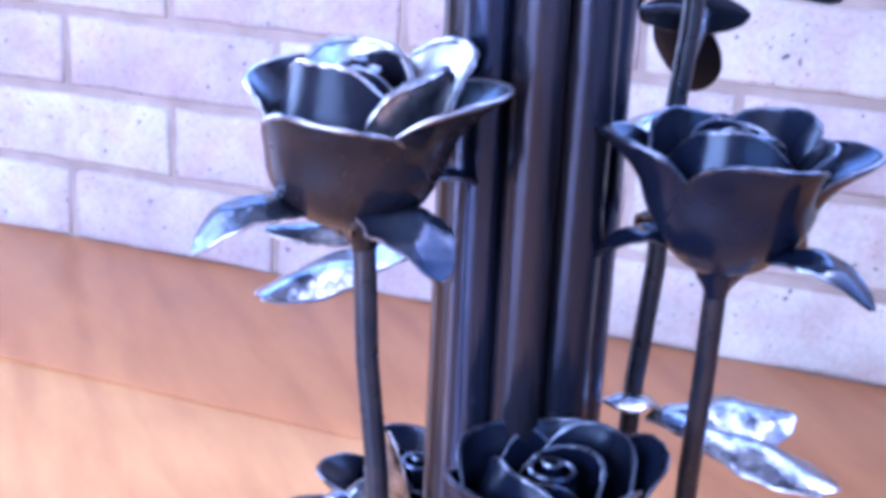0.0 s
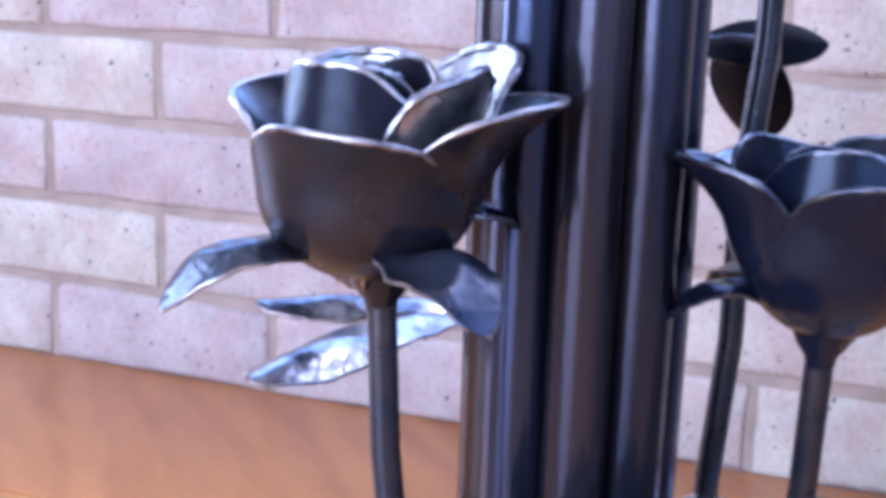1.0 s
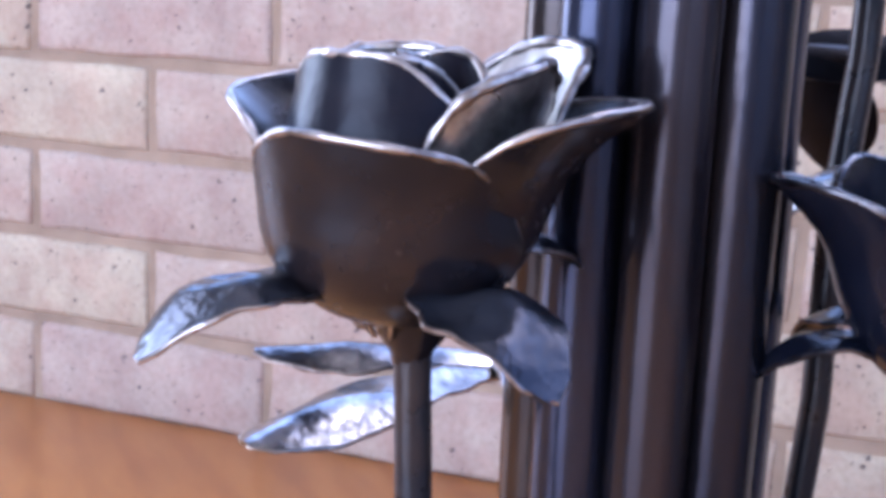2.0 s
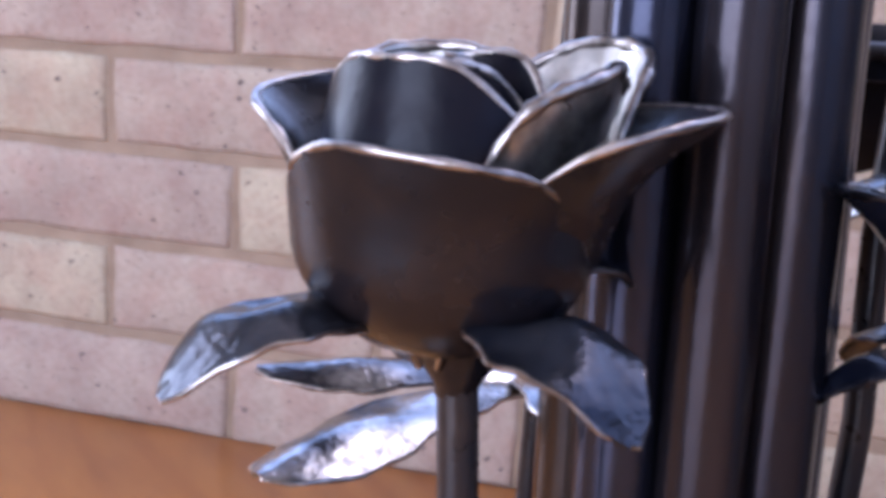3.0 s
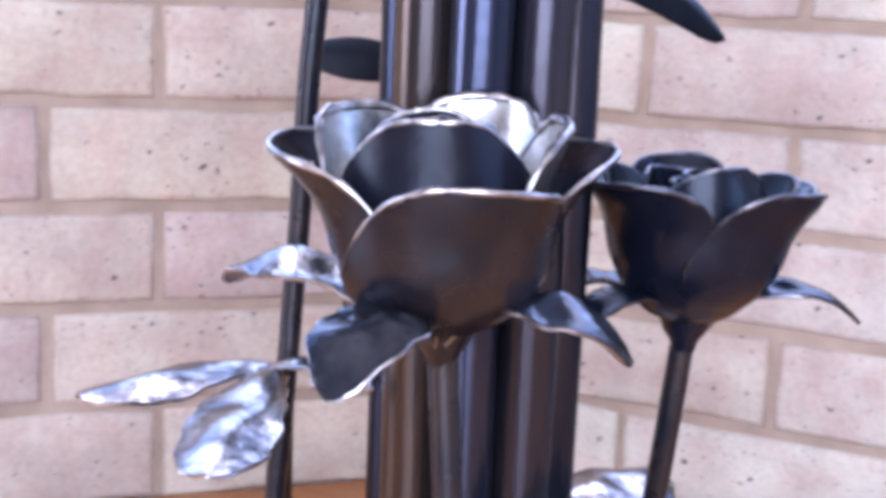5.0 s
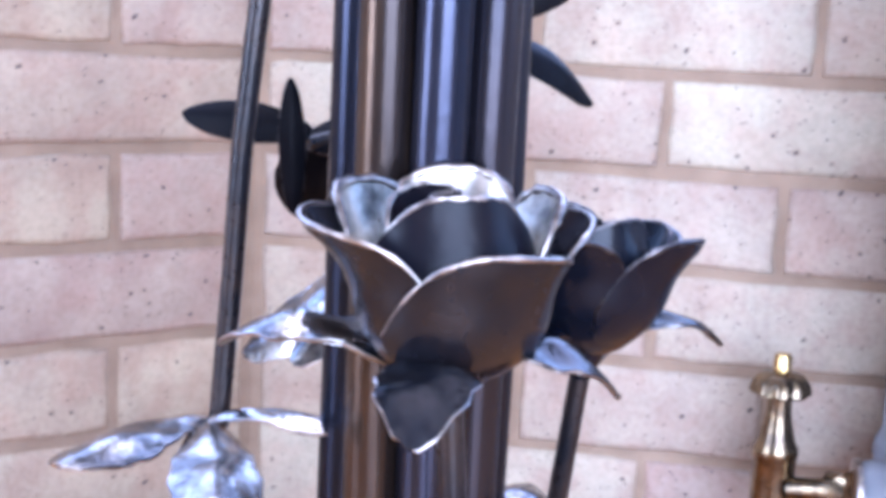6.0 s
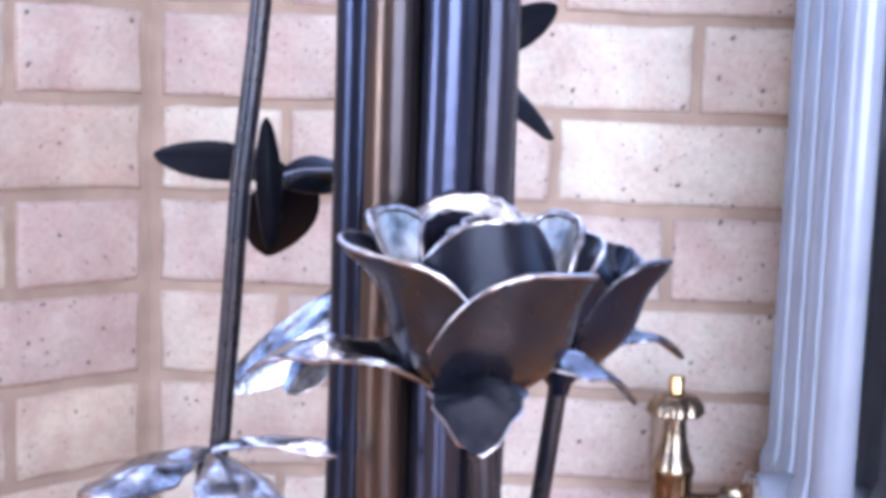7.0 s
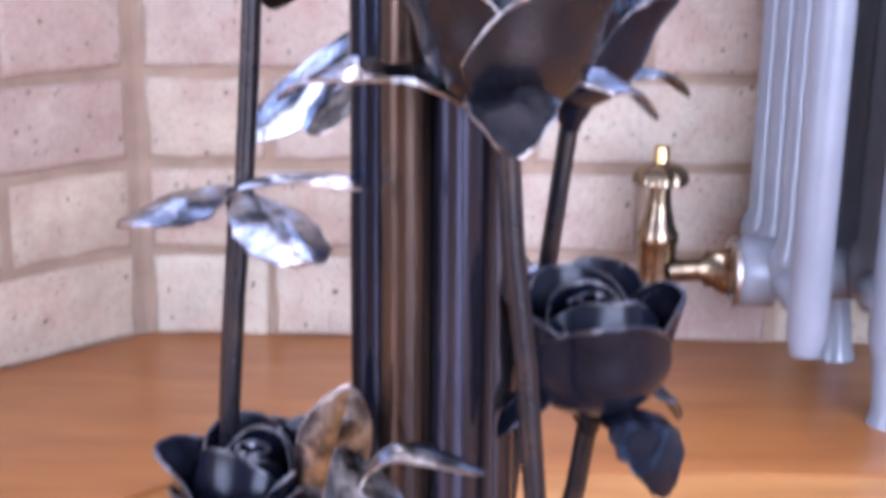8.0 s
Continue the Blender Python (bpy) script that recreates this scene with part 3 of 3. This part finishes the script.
def leafy_stem(label, points, radius, leaves, stalk=()):
    thing = new("leafy_iron_stem")
    tagged(thing, label, "metal stem", group="iron stems round the column")
    thing.location = (points[0][0], points[0][1], 0)
    back = -thing.location
    part("stem", tube([back + Vector(p) for p in points], radius, 10), IRON_ROD, thing)
    if stalk:
        part("leaf_stalk", tube([back + Vector(p) for p in stalk], 0.0028, 8), IRON_ROD, thing)
    for b, t, wide, arch, nrm, mat in leaves:
        blade("leaf", thing, back + Vector(b), back + Vector(t), wide, arch, mat, 0.3, nrm, rim=0.0006 if mat is IRON_LEAF else 0.0004, full=0.6 if mat is IRON_LEAF else 0.45, teeth=0.04 if mat is IRON_LEAF else 0.0, blunt=0.8 if mat is IRON_LEAF else 0.4, dish=0.04 if mat is IRON_LEAF else 0.0)
    return thing


leafy_stem("dark iron stem with black and bright forged leaves", bent((0.167, -0.598, 0.0), (0.2158, -0.603, 0.62), wobble=0.0012, n=14, seed=6), 0.0036,
           [((0.184, -0.603, 0.262), (0.165, -0.671, 0.265), 0.024, 0.003, (0, 0, 1), IRON_LEAF),
            ((0.188, -0.610, 0.262), (0.221, -0.689, 0.259), 0.026, 0.004, (0, 0, 1), IRON_LEAF),
            ((0.188, -0.606, 0.263), (0.239, -0.616, 0.267), 0.016, 0.004, (0, 0, 1), IRON_LEAF)],
           stalk=[(0.188, -0.603, 0.262), (0.183, -0.593, 0.246), (0.178, -0.585, 0.20), (0.171, -0.580, 0.10), (0.165, -0.580, 0.0)])
leafy_stem("dark iron stem with forged leaves behind the column", bent((0.262, -0.568, 0.0), (0.232, -0.521, 0.62), wobble=0.0012, n=14, seed=7), 0.0038,
           [((0.197, -0.531, 0.354), (0.1455, -0.529, 0.3585), 0.016, 0.004, (0.2, -1, 0.5), IRON_DULL),
            ((0.199, -0.514, 0.354), (0.185, -0.496, 0.316), 0.031, 0.004, (0.4, -0.8, 0.0), IRON_DULL),
            ((0.196, -0.530, 0.350), (0.219, -0.496, 0.352), 0.017, 0.004, (0.4, -0.8, 0.5), IRON_DULL),
            ((0.1935, -0.538, 0.325), (0.1915, -0.540, 0.3745), 0.0095, 0.003, (0.3, -1, 0.1), IRON_DULL),
            ((0.262, -0.560, 0.388), (0.3014, -0.5235, 0.3705), 0.016, 0.010, (0.5, -0.6, 0.6), IRON_DULL),
            ((0.270, -0.560, 0.400), (0.300, -0.545, 0.4195), 0.014, 0.003, (0.5, -0.8, 0.3), IRON_DULL),
            ((0.262, -0.560, 0.326), (0.180, -0.552, 0.272), 0.026, 0.006, (-0.4, -0.7, 0.6), IRON_LEAF),
            ((0.236, -0.568, 0.305), (0.209, -0.586, 0.279), 0.015, 0.004, (-0.3, -0.8, 0.5), IRON_LEAF),
            ((0.262, -0.550, 0.214), (0.3287, -0.5194, 0.2107), 0.026, 0.003, (0, 0, 1), IRON_LEAF),
            ((0.264, -0.548, 0.214), (0.2858, -0.5048, 0.2163), 0.036, 0.003, (0, 0, 1), IRON_LEAF),
            ((0.262, -0.549, 0.216), (0.266, -0.5727, 0.2225), 0.014, 0.003, (0, 0, 1), IRON_LEAF)],
           stalk=[(0.246, -0.543, 0.335), (0.231, -0.527, 0.349), (0.214, -0.514, 0.352), (0.203, -0.522, 0.352), (0.196, -0.531, 0.350)])


# ---- radiator and valve ----
def radiator(x0, sections, pitch):
    thing = new("column_radiator")
    tagged(thing, "grey enamelled cast iron column radiator standing on the floor", "radiator")
    thing.location = (x0, -0.10, 0)
    for s in range(sections):
        x = pitch * s
        sec = part("section", tube([(x, -0.074, 0.092), (x, 0.074, 0.092)], 0.0155, 14), RADIATOR, thing)
        part("header", tube([(x, -0.074, 0.69), (x, 0.074, 0.69)], 0.0155, 14), RADIATOR, sec)
        for y in (-0.075, -0.025, 0.025, 0.075):
            low = [(0.004, 0.050), (0.011, 0.053), (0.0142, 0.066), (0.0142, 0.30)] if y < -0.05 else [(0.004, 0.070), (0.0150, 0.085), (0.0185, 0.108), (0.0172, 0.114), (0.0126, 0.124)]
            part("tube", lathe(low + [(low[-1][0], 0.70), (0.011, 0.716), (0.004, 0.72)], 16, None, (x, y, 0)), RADIATOR, sec)
        for y in (-0.05, 0.0, 0.05):
            for z0, z1 in ((0.08, 0.372), (0.412, 0.70)):
                part("web", box(x - 0.0025, x + 0.0025, y - 0.012, y + 0.012, z0, z1), RADIATOR, sec, smooth=False)
        for z in (0.092, 0.69):
            part("boss", tube([(x - pitch / 2, 0, z), (x - pitch / 2 + 0.006, 0, z), (x + pitch / 2, 0, z)], 0.020, 18), RADIATOR, sec)
        if s in (1, sections - 2):
            for y in (-0.072, 0.072):
                part("foot", tube([(x + 0.008, y, 0.0), (x + 0.008, y, 0.01), (x + 0.004, y, 0.05), (x, y, 0.09)], [0.017, 0.014, 0.013, 0.015], 12), RADIATOR, sec)
    part("end_boss", tube([(-0.0365, 0, 0.092), (-0.030, 0, 0.092), (-0.010, 0, 0.092), (-0.006, 0, 0.092)], [0.0245, 0.0265, 0.0265, 0.020], 24), RADIATOR, thing)
    return thing


radiator(0.512, 7, 0.058)

valve = new("radiator_valve")
valve.location = (0.42, -0.068, 0)
tagged(valve, "aged brass radiator valve with a scalloped wheel on a pipe", "radiator valve")
part("body", lathe([(0.008, 0.060), (0.0155, 0.066), (0.0155, 0.105), (0.0165, 0.107), (0.0165, 0.112), (0.0135, 0.118), (0.0095, 0.135), (0.0085, 0.150), (0.0095, 0.158), (0.006, 0.160)], 24), BRASS_DARK, valve)
bm = lathe([(0.0045, 0.160), (0.010, 0.160), (0.0172, 0.155), (0.0195, 0.152), (0.0212, 0.1535), (0.0200, 0.160), (0.0150, 0.1665), (0.0060, 0.1690), (0.0045, 0.1690)], 64)
for v in bm.verts:
    r = math.hypot(v.co.x, v.co.y)
    k = 1 + 0.13 * smoothstep(0.008, 0.02, r) * (abs(math.cos(4 * math.atan2(v.co.y, v.co.x))) - 0.6)
    v.co.x, v.co.y = v.co.x * k, v.co.y * k
part("wheel", bm, BRASS_DARK, valve, "aged brass scalloped wheel")
part("spindle_cap", lathe([(0.0062, 0.160), (0.0062, 0.1795), (0.0052, 0.1815), (0.002, 0.1815)], 12), BRASS, valve, "bright brass cap")
part("union", tube([(0.012, -0.01, 0.085), (0.034, -0.02, 0.09), (0.036, -0.02, 0.09), (0.052, -0.03, 0.092), (0.0525, -0.033, 0.092)], [0.009, 0.009, 0.014, 0.014, 0.019], 16), BRASS_DARK, valve)
part("washer", tube([(0.0515, -0.033, 0.092), (0.055, -0.033, 0.092)], 0.027, 24), STEEL_RIM, valve, "pale steel washer")
part("pipe", tube([(0, 0, 0.0), (0, 0, 0.065)], 0.0075, 14), BRASS_DARK, valve)
